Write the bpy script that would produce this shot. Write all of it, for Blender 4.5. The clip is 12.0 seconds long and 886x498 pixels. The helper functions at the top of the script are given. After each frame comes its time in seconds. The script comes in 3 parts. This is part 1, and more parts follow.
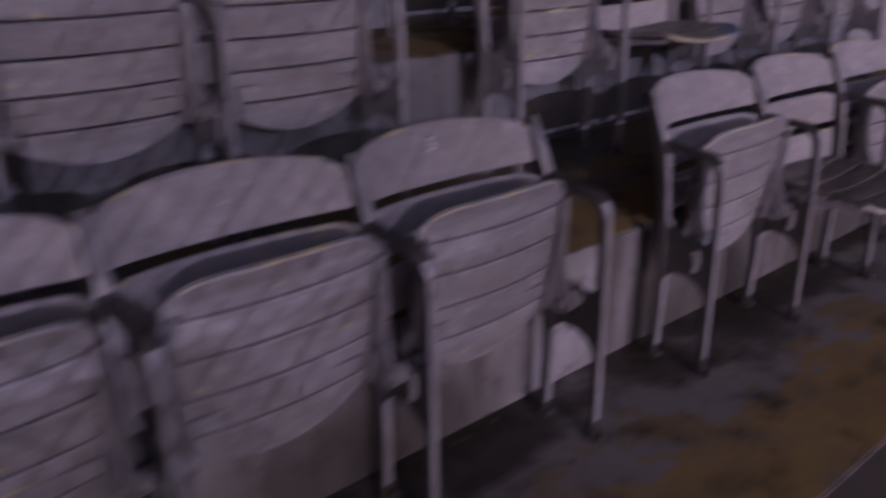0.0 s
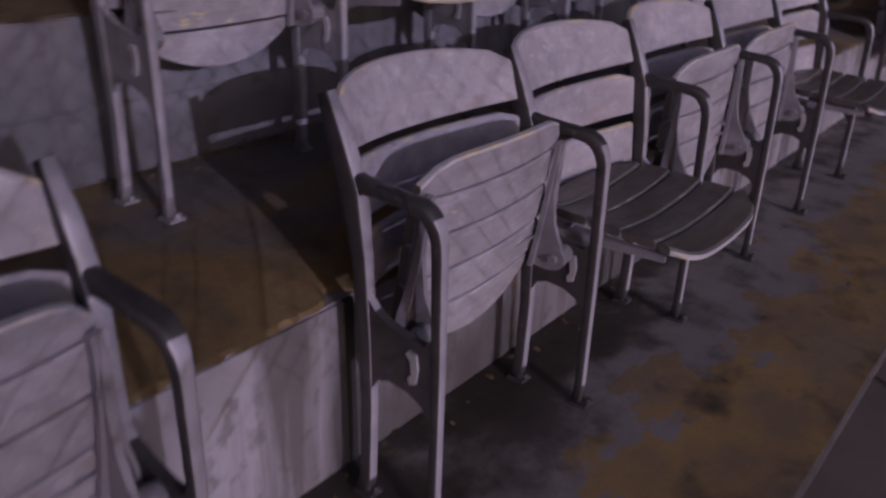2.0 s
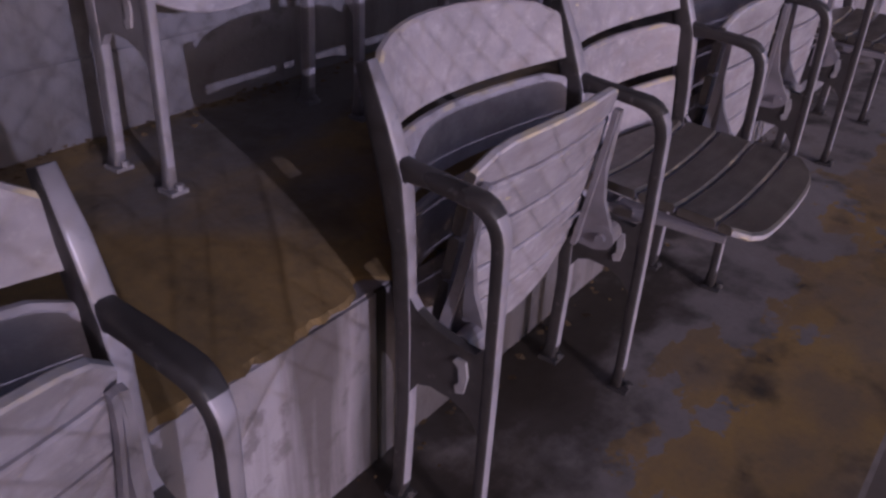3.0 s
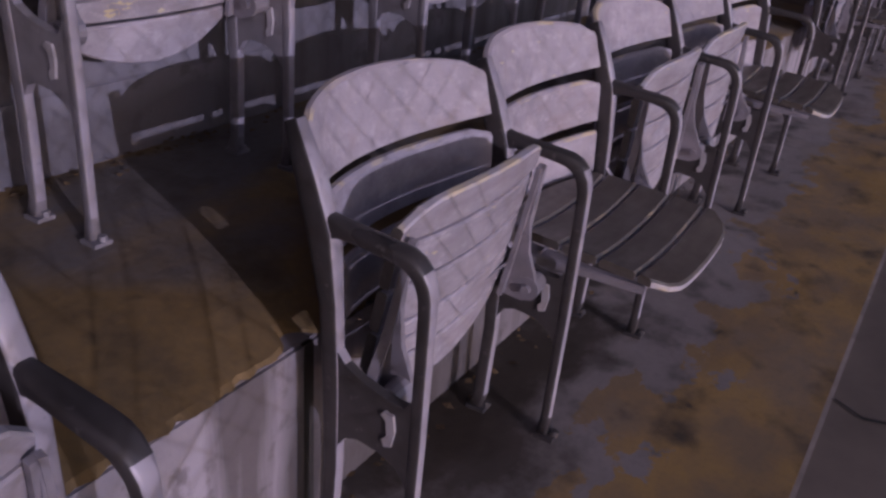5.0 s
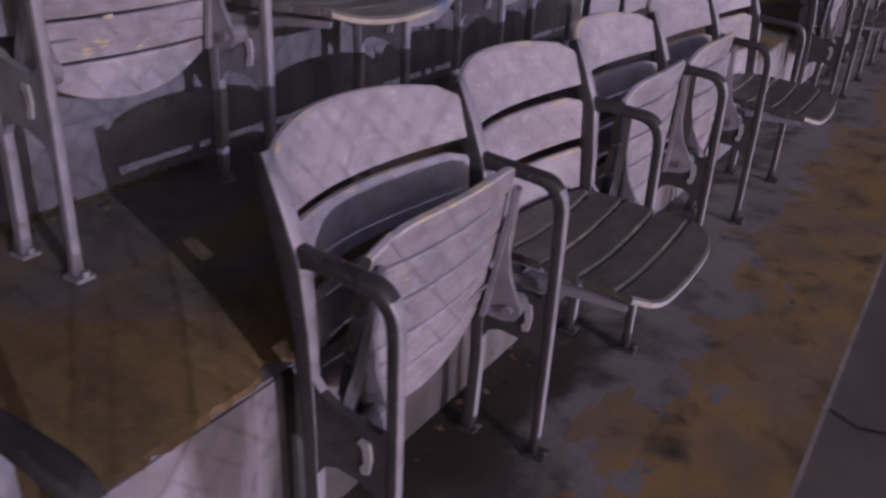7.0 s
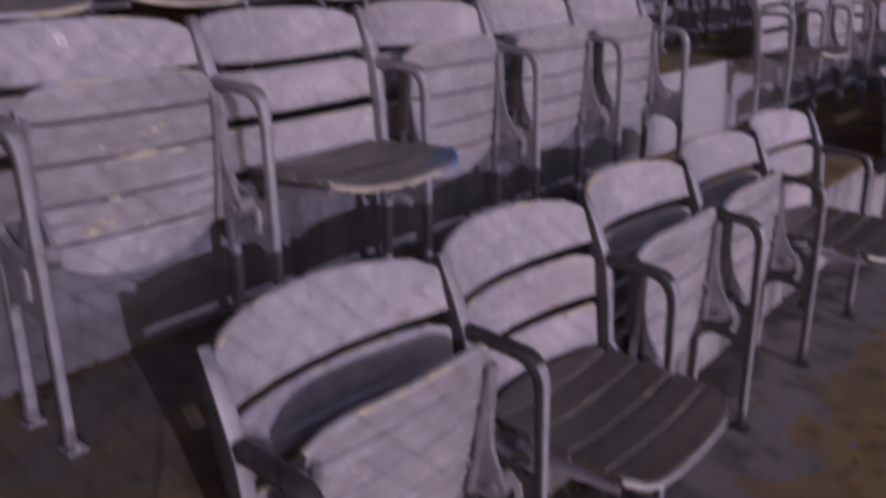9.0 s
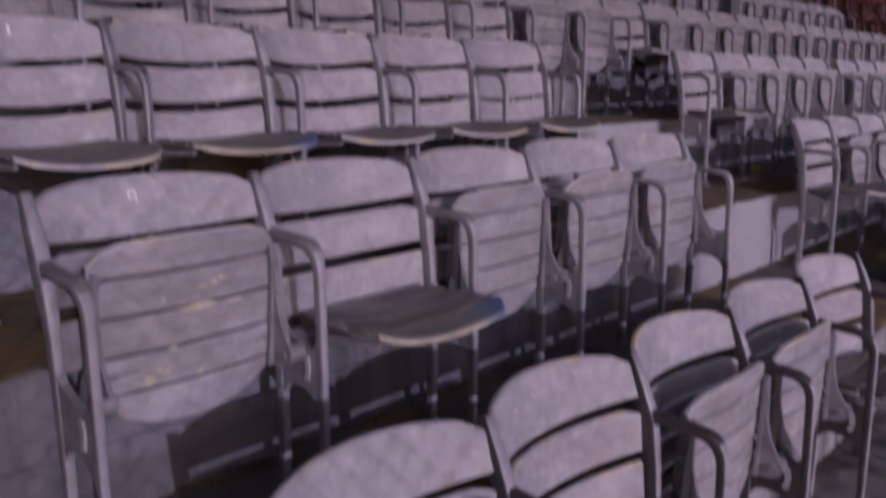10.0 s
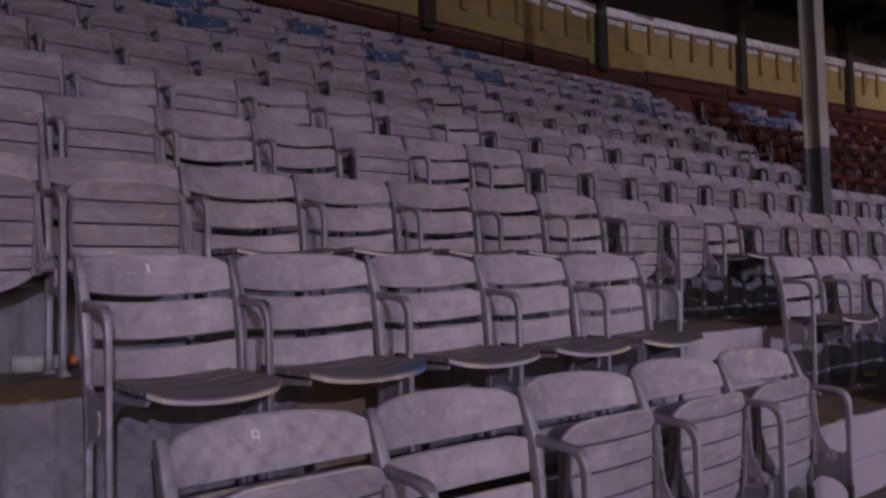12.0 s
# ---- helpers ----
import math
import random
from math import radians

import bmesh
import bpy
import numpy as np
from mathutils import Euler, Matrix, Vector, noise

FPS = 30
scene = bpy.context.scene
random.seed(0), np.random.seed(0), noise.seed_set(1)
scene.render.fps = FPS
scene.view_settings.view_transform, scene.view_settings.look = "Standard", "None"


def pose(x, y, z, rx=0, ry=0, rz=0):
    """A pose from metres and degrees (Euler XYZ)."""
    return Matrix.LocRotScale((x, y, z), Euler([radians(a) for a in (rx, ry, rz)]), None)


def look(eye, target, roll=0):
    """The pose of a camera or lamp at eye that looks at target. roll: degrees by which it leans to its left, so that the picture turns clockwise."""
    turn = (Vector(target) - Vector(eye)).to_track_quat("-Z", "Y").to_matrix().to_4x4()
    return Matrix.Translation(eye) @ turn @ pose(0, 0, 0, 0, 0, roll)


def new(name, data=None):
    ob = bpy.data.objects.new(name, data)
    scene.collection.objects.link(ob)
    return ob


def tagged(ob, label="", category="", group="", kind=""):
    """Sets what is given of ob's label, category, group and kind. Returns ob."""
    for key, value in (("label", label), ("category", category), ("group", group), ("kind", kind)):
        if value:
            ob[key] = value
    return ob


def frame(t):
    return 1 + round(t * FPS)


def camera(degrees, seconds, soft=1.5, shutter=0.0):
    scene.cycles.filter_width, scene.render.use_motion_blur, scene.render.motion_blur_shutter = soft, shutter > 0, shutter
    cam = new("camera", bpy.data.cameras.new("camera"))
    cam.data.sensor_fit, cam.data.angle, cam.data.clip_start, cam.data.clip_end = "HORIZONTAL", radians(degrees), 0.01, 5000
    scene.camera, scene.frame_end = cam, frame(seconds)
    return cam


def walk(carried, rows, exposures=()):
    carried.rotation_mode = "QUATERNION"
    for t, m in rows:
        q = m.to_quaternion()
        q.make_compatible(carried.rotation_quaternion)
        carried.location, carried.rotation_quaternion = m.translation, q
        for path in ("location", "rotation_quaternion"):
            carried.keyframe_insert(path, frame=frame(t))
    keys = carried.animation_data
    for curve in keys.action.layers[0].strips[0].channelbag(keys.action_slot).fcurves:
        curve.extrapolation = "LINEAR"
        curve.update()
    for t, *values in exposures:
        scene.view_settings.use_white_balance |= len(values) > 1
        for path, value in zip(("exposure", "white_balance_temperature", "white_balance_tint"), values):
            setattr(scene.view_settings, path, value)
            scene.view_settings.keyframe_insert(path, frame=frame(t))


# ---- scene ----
cam = camera(55.9, 12.0, soft=2.6, shutter=1.0)
EXPOSURES = [(t, e, 5480, tint) for t, e, tint in ((0.0, -1.06, 37), (1.5, -0.90, 36), (3.0, -0.45, 35), (5.5, -0.30, 35), (8.5, -0.40, 35), (9.5, -0.36, 34), (10.5, -0.61, 36), (12.0, -1.04, 37))]
PATH = [
    (0, (-0.157, 0.055, 1.107), (1.071, 1.477, 0.421), -1.3),
    (0.5, (0.127, 0.153, 1.129), (1.498, 1.439, 0.445), -0.6),
    (1, (0.408, 0.182, 1.073), (1.812, 1.401, 0.336), -1.7),
    (1.5, (0.626, 0.241, 1.043), (1.966, 1.502, 0.26), 0.5),
    (2, (0.782, 0.405, 1.035), (2.22, 1.539, 0.232), 0.7),
    (2.5, (0.849, 0.567, 1.025), (2.311, 1.63, 0.168), -0.7),
    (3, (0.869, 0.622, 1.058), (2.282, 1.648, 0.083), 2.0),
    (5, (0.864, 0.615, 1.084), (2.407, 1.534, 0.204), 4.4),
    (5.5, (0.865, 0.605, 1.084), (2.397, 1.521, 0.181), 3.6),
    (6, (0.866, 0.603, 1.092), (2.402, 1.544, 0.222), 2.7),
    (6.5, (0.868, 0.601, 1.099), (2.409, 1.549, 0.248), 2.4),
    (8.5, (1.087, 0.38, 1.164), (2.549, 1.505, 0.392), -0.9),
    (9, (1.097, 0.4, 1.207), (2.539, 1.642, 0.594), -1.7),
    (9.5, (1.092, 0.423, 1.258), (2.519, 1.733, 0.762), -0.9),
    (10, (1.085, 0.405, 1.309), (2.513, 1.758, 0.948), -1.0),
    (10.5, (1.072, 0.397, 1.356), (2.48, 1.805, 1.167), -1.2),
    (11, (1.054, 0.418, 1.395), (2.431, 1.868, 1.355), -1.6),
    (11.5, (1.038, 0.424, 1.416), (2.371, 1.914, 1.46), -1.8),
    (12, (1.025, 0.424, 1.425), (2.333, 1.934, 1.514), -1.6),
]
walk(cam, [(t, look(eye, target, roll)) for t, eye, target, roll in PATH], EXPOSURES)

# ---- light: a low sun and the sky over the open field, under a deep roof ----
SUN_EL, SUN_FROM = 12.5, (-0.36, -0.93)
world = bpy.data.worlds.new("world")
scene.world = world
world.use_nodes = True
wn = world.node_tree.nodes
sky = wn.new("ShaderNodeTexSky")
sky.sky_type, sky.sun_disc = "NISHITA", False
sky.sun_elevation = radians(SUN_EL)
sky.dust_density, sky.ozone_density = 1.9, 1.0
sky.sun_rotation = math.atan2(SUN_FROM[0], SUN_FROM[1])
wn["Background"].inputs["Strength"].default_value = 0.132
world.node_tree.links.new(sky.outputs["Color"], wn["Background"].inputs["Color"])
sun = new("sun", bpy.data.lights.new("sun", "SUN"))
sun.data.energy, sun.data.angle, sun.data.color = 1.9, radians(0.27), (1.0, 0.94, 0.94)
ce, se = math.cos(radians(SUN_EL)), math.sin(radians(SUN_EL))
sun.matrix_world = look((SUN_FROM[0] * ce * 20, SUN_FROM[1] * ce * 20, se * 20), (0, 0, 0))


# ---- materials ----
def mixed(nt, fac, a, b, mode="MIX"):
    n = nt.nodes.new("ShaderNodeMix")
    n.data_type, n.blend_type = "RGBA", mode
    for sock, v in ((n.inputs[0], fac), (n.inputs[6], a), (n.inputs[7], b)):
        if isinstance(v, bpy.types.NodeSocket):
            nt.links.new(v, sock)
        else:
            sock.default_value = (*v, 1) if isinstance(v, tuple) else v
    return n.outputs[2]


def ramp(nt, fac, lo, hi):
    n = nt.nodes.new("ShaderNodeMapRange")
    n.inputs["From Min"].default_value, n.inputs["From Max"].default_value = lo, hi
    nt.links.new(fac, n.inputs["Value"])
    return n.outputs["Result"]


def grain(nt, coord, scale, detail=4.0, stretch=(1, 1, 1), rough=0.55):
    m = nt.nodes.new("ShaderNodeMapping")
    m.inputs["Scale"].default_value = stretch
    nt.links.new(coord, m.inputs["Vector"])
    n = nt.nodes.new("ShaderNodeTexNoise")
    n.inputs["Scale"].default_value, n.inputs["Detail"].default_value = scale, detail
    n.inputs["Roughness"].default_value = rough
    nt.links.new(m.outputs["Vector"], n.inputs["Vector"])
    return n.outputs["Fac"]


def times(nt, a, b, op="MULTIPLY"):
    n = nt.nodes.new("ShaderNodeMath")
    n.operation = op
    for sock, v in ((n.inputs[0], a), (n.inputs[1], b)):
        if isinstance(v, bpy.types.NodeSocket):
            nt.links.new(v, sock)
        else:
            sock.default_value = v
    return n.outputs[0]


def start(name, own=True):
    """A material, its tree, its shader and a coordinate (the object's own, shifted at random from piece to piece, or the world's)."""
    m = bpy.data.materials.new(name)
    m.use_nodes = True
    nt = m.node_tree
    info = nt.nodes.new("ShaderNodeObjectInfo")
    if own:
        tc = nt.nodes.new("ShaderNodeTexCoord")
        add = nt.nodes.new("ShaderNodeVectorMath")
        add.operation = "MULTIPLY_ADD"
        add.inputs[0].default_value = (31, 17, 23)
        nt.links.new(info.outputs["Random"], add.inputs[1])
        nt.links.new(tc.outputs["Object"], add.inputs[2])
        coord = add.outputs[0]
    else:
        coord = nt.nodes.new("ShaderNodeNewGeometry").outputs["Position"]
    return m, nt, nt.nodes["Principled BSDF"], coord, info.outputs["Random"]


def finish(nt, bsdf, colour, rough, height=None, depth=0.002, metal=0.0):
    nt.links.new(colour, bsdf.inputs["Base Color"])
    if isinstance(rough, bpy.types.NodeSocket):
        nt.links.new(rough, bsdf.inputs["Roughness"])
    else:
        bsdf.inputs["Roughness"].default_value = rough
    bsdf.inputs["Metallic"].default_value = metal
    if height is not None:
        b = nt.nodes.new("ShaderNodeBump")
        b.inputs["Strength"].default_value, b.inputs["Distance"].default_value = 0.6, depth
        nt.links.new(height, b.inputs["Height"])
        nt.links.new(b.outputs["Normal"], bsdf.inputs["Normal"])


def painted_wood(name, paint, under, bare=(0.52, 0.43, 0.27), chips=0.70, rough=0.75, dirt=0.45):
    m, nt, bsdf, co, rnd = start(name)
    fine = grain(nt, co, 22, 5, (0.25, 1, 1))
    patch = grain(nt, co, 5.5, 3)
    c = mixed(nt, ramp(nt, patch, 0.35, 0.68), paint, tuple(v * 0.72 for v in paint))
    blotch = grain(nt, co, 14, 6, (1, 1, 1), 0.7)
    c = mixed(nt, times(nt, ramp(nt, blotch, 0.46, 0.62), 0.6), c, tuple(v * 0.58 for v in paint))
    scuff = grain(nt, co, 45, 5, (0.7, 1, 1), 0.7)
    c = mixed(nt, times(nt, ramp(nt, scuff, 0.52, 0.68), 0.45), c, tuple(min(1.0, v * 1.35) for v in paint))
    c = mixed(nt, times(nt, ramp(nt, fine, 0.45, 0.75), dirt), c, under)
    smear = grain(nt, co, 7, 5, (0.8, 1, 1.6), 0.65)
    c = mixed(nt, times(nt, ramp(nt, smear, 0.55, 0.70), 0.55), c, tuple(v * w for v, w in zip(paint, (0.62, 0.53, 0.47))))
    c = mixed(nt, times(nt, rnd, 0.30), c, tuple(v * 0.62 for v in paint))
    spot = ramp(nt, grain(nt, co, 24, 5, (0.42, 1, 1.3), 0.65), chips, chips + 0.02)
    c = mixed(nt, spot, c, bare)
    finish(nt, bsdf, c, times(nt, fine, rough * 1.8), fine, 0.0015)
    return m


def worn_edge(name, paint, bare, lo=0.48, hi=0.60):
    m, nt, bsdf, co, rnd = start(name)
    fine = grain(nt, co, 18, 4, (0.5, 1, 1))
    finish(nt, bsdf, mixed(nt, ramp(nt, fine, lo, hi), paint, bare), 0.6, fine)
    return m


def end_painted(name, main, other, x0, x1):
    """Worn wood whose far end still shows another paint."""
    m, nt, bsdf, co, rnd = start(name)
    tc = nt.nodes.new("ShaderNodeTexCoord")
    sep = nt.nodes.new("ShaderNodeSeparateXYZ")
    nt.links.new(tc.outputs["Object"], sep.inputs[0])
    fine = grain(nt, co, 24, 4, (0.4, 1, 1))
    edge = times(nt, times(nt, fine, 0.08), sep.outputs["X"], "ADD")
    c = mixed(nt, ramp(nt, fine, 0.4, 0.7), main, tuple(v * 0.6 for v in main))
    c = mixed(nt, ramp(nt, edge, x0 + 0.04, x1 + 0.04), c, other)
    finish(nt, bsdf, c, 0.5, fine)
    return m


def painted_metal(name, paint, worn, rough=0.42):
    m, nt, bsdf, co, rnd = start(name)
    fine = grain(nt, co, 60, 4)
    patch = grain(nt, co, 9, 3)
    c = mixed(nt, ramp(nt, patch, 0.4, 0.7), paint, tuple(v * 0.7 for v in paint))
    c = mixed(nt, times(nt, ramp(nt, fine, 0.63, 0.73), 0.4), c, worn)
    finish(nt, bsdf, c, times(nt, ramp(nt, patch, 0.1, 0.9), rough * 1.9), fine, 0.001, 0.15)
    return m


def ragged_spot(nt, coord, centre, radii, noise, wobble=0.9):
    """A ragged patch round a centre: 1 inside, 0 outside."""
    sub = nt.nodes.new("ShaderNodeVectorMath")
    sub.operation = "SUBTRACT"
    nt.links.new(coord, sub.inputs[0])
    sub.inputs[1].default_value = centre
    div = nt.nodes.new("ShaderNodeVectorMath")
    div.operation = "DIVIDE"
    nt.links.new(sub.outputs[0], div.inputs[0])
    div.inputs[1].default_value = radii
    far = nt.nodes.new("ShaderNodeVectorMath")
    far.operation = "LENGTH"
    nt.links.new(div.outputs[0], far.inputs[0])
    d = times(nt, far.outputs["Value"], times(nt, times(nt, noise, 0.5, "SUBTRACT"), wobble * 3), "ADD")
    return ramp(nt, d, 1.15, 0.55)


def tread_material(name):
    m, nt, bsdf, co, rnd = start(name, own=False)
    big = grain(nt, co, 1.3, 6, (1.0, 1.6, 1))
    mid = grain(nt, co, 6, 6)
    fine = grain(nt, co, 55, 5)
    c = mixed(nt, ramp(nt, big, 0.44, 0.54), (0.140, 0.122, 0.120), (0.210, 0.137, 0.056))
    c = mixed(nt, times(nt, ramp(nt, mid, 0.50, 0.66), 0.75), c, (0.055, 0.042, 0.030))
    c = mixed(nt, times(nt, ramp(nt, fine, 0.35, 0.8), 0.45), c, (0.11, 0.085, 0.055))
    finish(nt, bsdf, c, 0.85, fine, 0.004)
    return m


def floor_material(name):
    """Lilac-grey concrete; a ragged ochre rust stain along the outer half, dark grime and painted shade under the
    seats.
    """
    m, nt, bsdf, co, rnd = start(name, own=False)
    big = grain(nt, co, 1.9, 7, (0.75, 1.3, 1), 0.6)
    mid = grain(nt, co, 7, 5)
    rag = grain(nt, co, 5.0, 8, (0.8, 1, 1), 0.62)
    fine = grain(nt, co, 70, 4)
    grey = mixed(nt, ramp(nt, mid, 0.38, 0.72), (0.222, 0.192, 0.190), (0.165, 0.142, 0.138))
    brown = mixed(nt, ramp(nt, rag, 0.42, 0.60), (0.300, 0.186, 0.066), (0.205, 0.140, 0.080))
    sep = nt.nodes.new("ShaderNodeSeparateXYZ")
    nt.links.new(co, sep.inputs[0])
    out = times(nt, sep.outputs["Y"], -1.0)
    edge = times(nt, times(nt, times(nt, rag, 0.5, "SUBTRACT"), 0.95), times(nt, times(nt, big, 0.5, "SUBTRACT"), 0.55), "ADD")
    reach = times(nt, out, edge, "ADD")
    c = mixed(nt, ramp(nt, reach, -1.000, -0.980), grey, brown)
    faded = grain(nt, co, 3.1, 6, (1, 1.4, 1), 0.6)
    c = mixed(nt, times(nt, ramp(nt, faded, 0.54, 0.64), 0.45), c, (0.185, 0.148, 0.122))
    # towards the step the floor darkens: grime and painted under-seat shade together
    grime_shade = times(nt, times(nt, ramp(nt, sep.outputs["Y"], 1.16, 1.37), 0.26), mid, "ADD")
    c = mixed(nt, times(nt, ramp(nt, grime_shade, 0.52, 0.74), 0.88), c, (0.030, 0.024, 0.019))
    c = mixed(nt, times(nt, ramp(nt, fine, 0.5, 0.8), 0.22), c, (0.07, 0.056, 0.048))
    # dark patches beneath the seats, part grime, part shade in the colour
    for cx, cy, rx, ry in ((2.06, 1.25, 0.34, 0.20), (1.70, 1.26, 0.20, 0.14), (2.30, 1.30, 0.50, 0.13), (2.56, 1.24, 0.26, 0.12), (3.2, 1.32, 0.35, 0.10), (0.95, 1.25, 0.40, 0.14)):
        c = mixed(nt, times(nt, ragged_spot(nt, co, (cx, cy, 0), (rx, ry, 1), rag), 0.85), c, (0.030, 0.021, 0.014))
    spot = ramp(nt, grain(nt, co, 14, 2), 0.71, 0.74)
    c = mixed(nt, times(nt, spot, 0.7), c, (0.045, 0.035, 0.03))
    finish(nt, bsdf, c, times(nt, ramp(nt, big, 0.2, 0.8), 1.3), fine, 0.0015)
    return m


def riser_material(name, paint, dirt):
    m, nt, bsdf, co, rnd = start(name, own=False)
    streak = grain(nt, co, 9, 5, (1.0, 1.0, 0.10))
    patch = grain(nt, co, 3.2, 5)
    fine = grain(nt, co, 60, 5)
    c = mixed(nt, ramp(nt, patch, 0.42, 0.66), paint, tuple(v * 0.66 for v in paint))
    c = mixed(nt, times(nt, ramp(nt, streak, 0.46, 0.64), 0.85), c, dirt)
    c = mixed(nt, times(nt, ramp(nt, grain(nt, co, 17, 4), 0.56, 0.66), 0.6), c, tuple(v * 1.25 for v in dirt))
    # foot of the front riser: grime, with the seats' shade painted in
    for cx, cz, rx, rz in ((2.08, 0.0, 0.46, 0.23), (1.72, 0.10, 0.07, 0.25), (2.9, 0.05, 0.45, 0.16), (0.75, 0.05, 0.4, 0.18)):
        c = mixed(nt, times(nt, ragged_spot(nt, co, (cx, 1.36, cz), (rx, 0.3, rz), streak), 0.8), c, (0.045, 0.035, 0.032))
    # second riser: first patch paints a soft cast shadow, the others darken its foot
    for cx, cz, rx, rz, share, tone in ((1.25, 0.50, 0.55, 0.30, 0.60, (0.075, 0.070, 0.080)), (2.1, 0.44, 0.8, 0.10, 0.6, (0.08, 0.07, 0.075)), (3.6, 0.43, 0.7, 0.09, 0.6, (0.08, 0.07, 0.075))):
        c = mixed(nt, times(nt, ragged_spot(nt, co, (cx, 2.13, cz), (rx, 0.3, rz), patch), share), c, tone)
    c = mixed(nt, times(nt, ragged_spot(nt, co, (2.66, 2.83, 1.0), (0.20, 0.25, 0.24), patch), 0.8), c, (0.17, 0.105, 0.045))
    c = mixed(nt, times(nt, ragged_spot(nt, co, (2.95, 2.83, 1.0), (0.16, 0.25, 0.22), streak), 0.8), c, (0.05, 0.036, 0.025))
    # paler patches lift the dimmed paint again at the aisle
    for cx in (4.95, 5.6):
        c = mixed(nt, times(nt, ragged_spot(nt, co, (cx, 2.5, 0.6), (0.52, 1.2, 1.0), patch, 0.5), 0.92), c, mixed(nt, patch, (0.42, 0.39, 0.45), (0.30, 0.275, 0.32)))
    finish(nt, bsdf, c, 0.75, fine, 0.004)
    return m


def plain(name, colour, rough=0.7, spread=0.35, scale=8, metal=0.0):
    m, nt, bsdf, co, rnd = start(name, own=False)
    a = grain(nt, co, scale, 5)
    c = mixed(nt, ramp(nt, a, 0.35, 0.7), colour, tuple(v * (1 - spread) for v in colour))
    finish(nt, bsdf, c, rough, a, 0.003, metal)
    return m


LILAC = (0.435, 0.390, 0.445)
WOOD = painted_wood("faded_lilac_grey_paint", LILAC, (0.27, 0.25, 0.30))
SEATWOOD = painted_wood("worn_lilac_grey_seat_paint", (0.40, 0.365, 0.42), (0.20, 0.17, 0.18), chips=0.665, dirt=0.7)
SEATTOP = painted_wood("bare_dark_weathered_wood", (0.115, 0.098, 0.090), (0.07, 0.058, 0.05), chips=0.80, rough=0.5, dirt=0.8)
GREYTOP = painted_wood("worn_grey_seat_top", (0.215, 0.190, 0.192), (0.12, 0.10, 0.095), chips=0.76, rough=0.6, dirt=0.7)
EDGE = worn_edge("worn_front_edge", (0.40, 0.37, 0.42), (0.54, 0.46, 0.34))
SLATEDGE = worn_edge("worn_slat_edge", (0.12, 0.102, 0.092), (0.28, 0.22, 0.15), 0.55, 0.68)
BACKEDGE = worn_edge("worn_top_edge", (0.36, 0.32, 0.36), (0.50, 0.42, 0.31), 0.54, 0.62)
METAL = painted_metal("grey_painted_iron", (0.245, 0.225, 0.250), (0.34, 0.31, 0.33), 0.6)
# darker copy of the iron: shade of the frame sides in its colour
IRONSHADE = painted_metal("shaded_grey_iron", (0.058, 0.051, 0.053), (0.20, 0.175, 0.18), 0.60)
BRACKET = painted_metal("dull_lilac_iron", (0.25, 0.228, 0.262), (0.13, 0.11, 0.11), 0.6)
# lighter copy for front faces: the light from the field painted in
IRONLIT = painted_metal("lit_lilac_grey_iron", (0.36, 0.33, 0.385), (0.16, 0.15, 0.17), 0.6)
LUG = painted_metal("pale_iron", (0.46, 0.43, 0.47), (0.3, 0.28, 0.3))
BLUETOP = end_painted("dark_wood_with_blue_end", (0.200, 0.176, 0.170), (0.085, 0.120, 0.215), 0.285, 0.40)
BLUEEND = end_painted("worn_edge_with_blue_end", (0.46, 0.40, 0.34), (0.09, 0.145, 0.33), 0.315, 0.40)
BLUEWOOD = painted_wood("chipped_blue_paint", (0.060, 0.115, 0.26), (0.16, 0.17, 0.23), chips=0.60, bare=LILAC)
REDWOOD = painted_wood("dark_red_paint", (0.090, 0.020, 0.012), (0.045, 0.012, 0.008), chips=0.77, bare=(0.5, 0.4, 0.36), rough=0.32)
REDMETAL = painted_metal("dark_red_iron", (0.075, 0.015, 0.012), (0.2, 0.13, 0.11))
TREAD, FLOOR = tread_material("stained_brown_concrete"), floor_material("rust_stained_grey_concrete")
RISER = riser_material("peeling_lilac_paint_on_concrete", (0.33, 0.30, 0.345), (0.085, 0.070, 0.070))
# rear risers: dirty paint, its colour darkened further for the seats' shade
RISERDIM = riser_material("shaded_dirty_grey_paint_on_concrete", (0.225, 0.213, 0.250), (0.085, 0.078, 0.086))
YELLOW = plain("yellow_ochre_paint", (0.34, 0.25, 0.085), 0.6, 0.3, 4)
PALE = plain("pale_white_paint", (0.62, 0.57, 0.55), 0.6, 0.45, 9)
REDWALL = plain("oxide_red_paint", (0.085, 0.019, 0.012), 0.6, 0.4, 3)
CREAM = plain("cream_column_paint", (0.50, 0.46, 0.40), 0.5, 0.15, 6)
GREYCOL = plain("slate_grey_column_paint", (0.15, 0.145, 0.17), 0.5, 0.2, 6)
DARKSTEEL = plain("sooty_green_black_steel", (0.040, 0.038, 0.024), 0.6, 0.4, 3)
DARKROOF = plain("sooty_roof_boards", (0.026, 0.022, 0.015), 0.8, 0.4, 2)
CHALK = plain("white_stencil_paint", (0.80, 0.78, 0.80), 0.7, 0.25, 40)
SEAM = plain("pale_joint_filler", (0.30, 0.25, 0.23), 0.8, 0.45, 12)
CRACK = plain("dark_crack", (0.03, 0.025, 0.022), 0.9, 0.3, 30)
GRASS = plain("dull_grass", (0.060, 0.072, 0.035), 0.9, 0.4, 2)
WIRE = plain("galvanised_wire", (0.25, 0.25, 0.25), 0.5, 0.2, 20, 0.6)


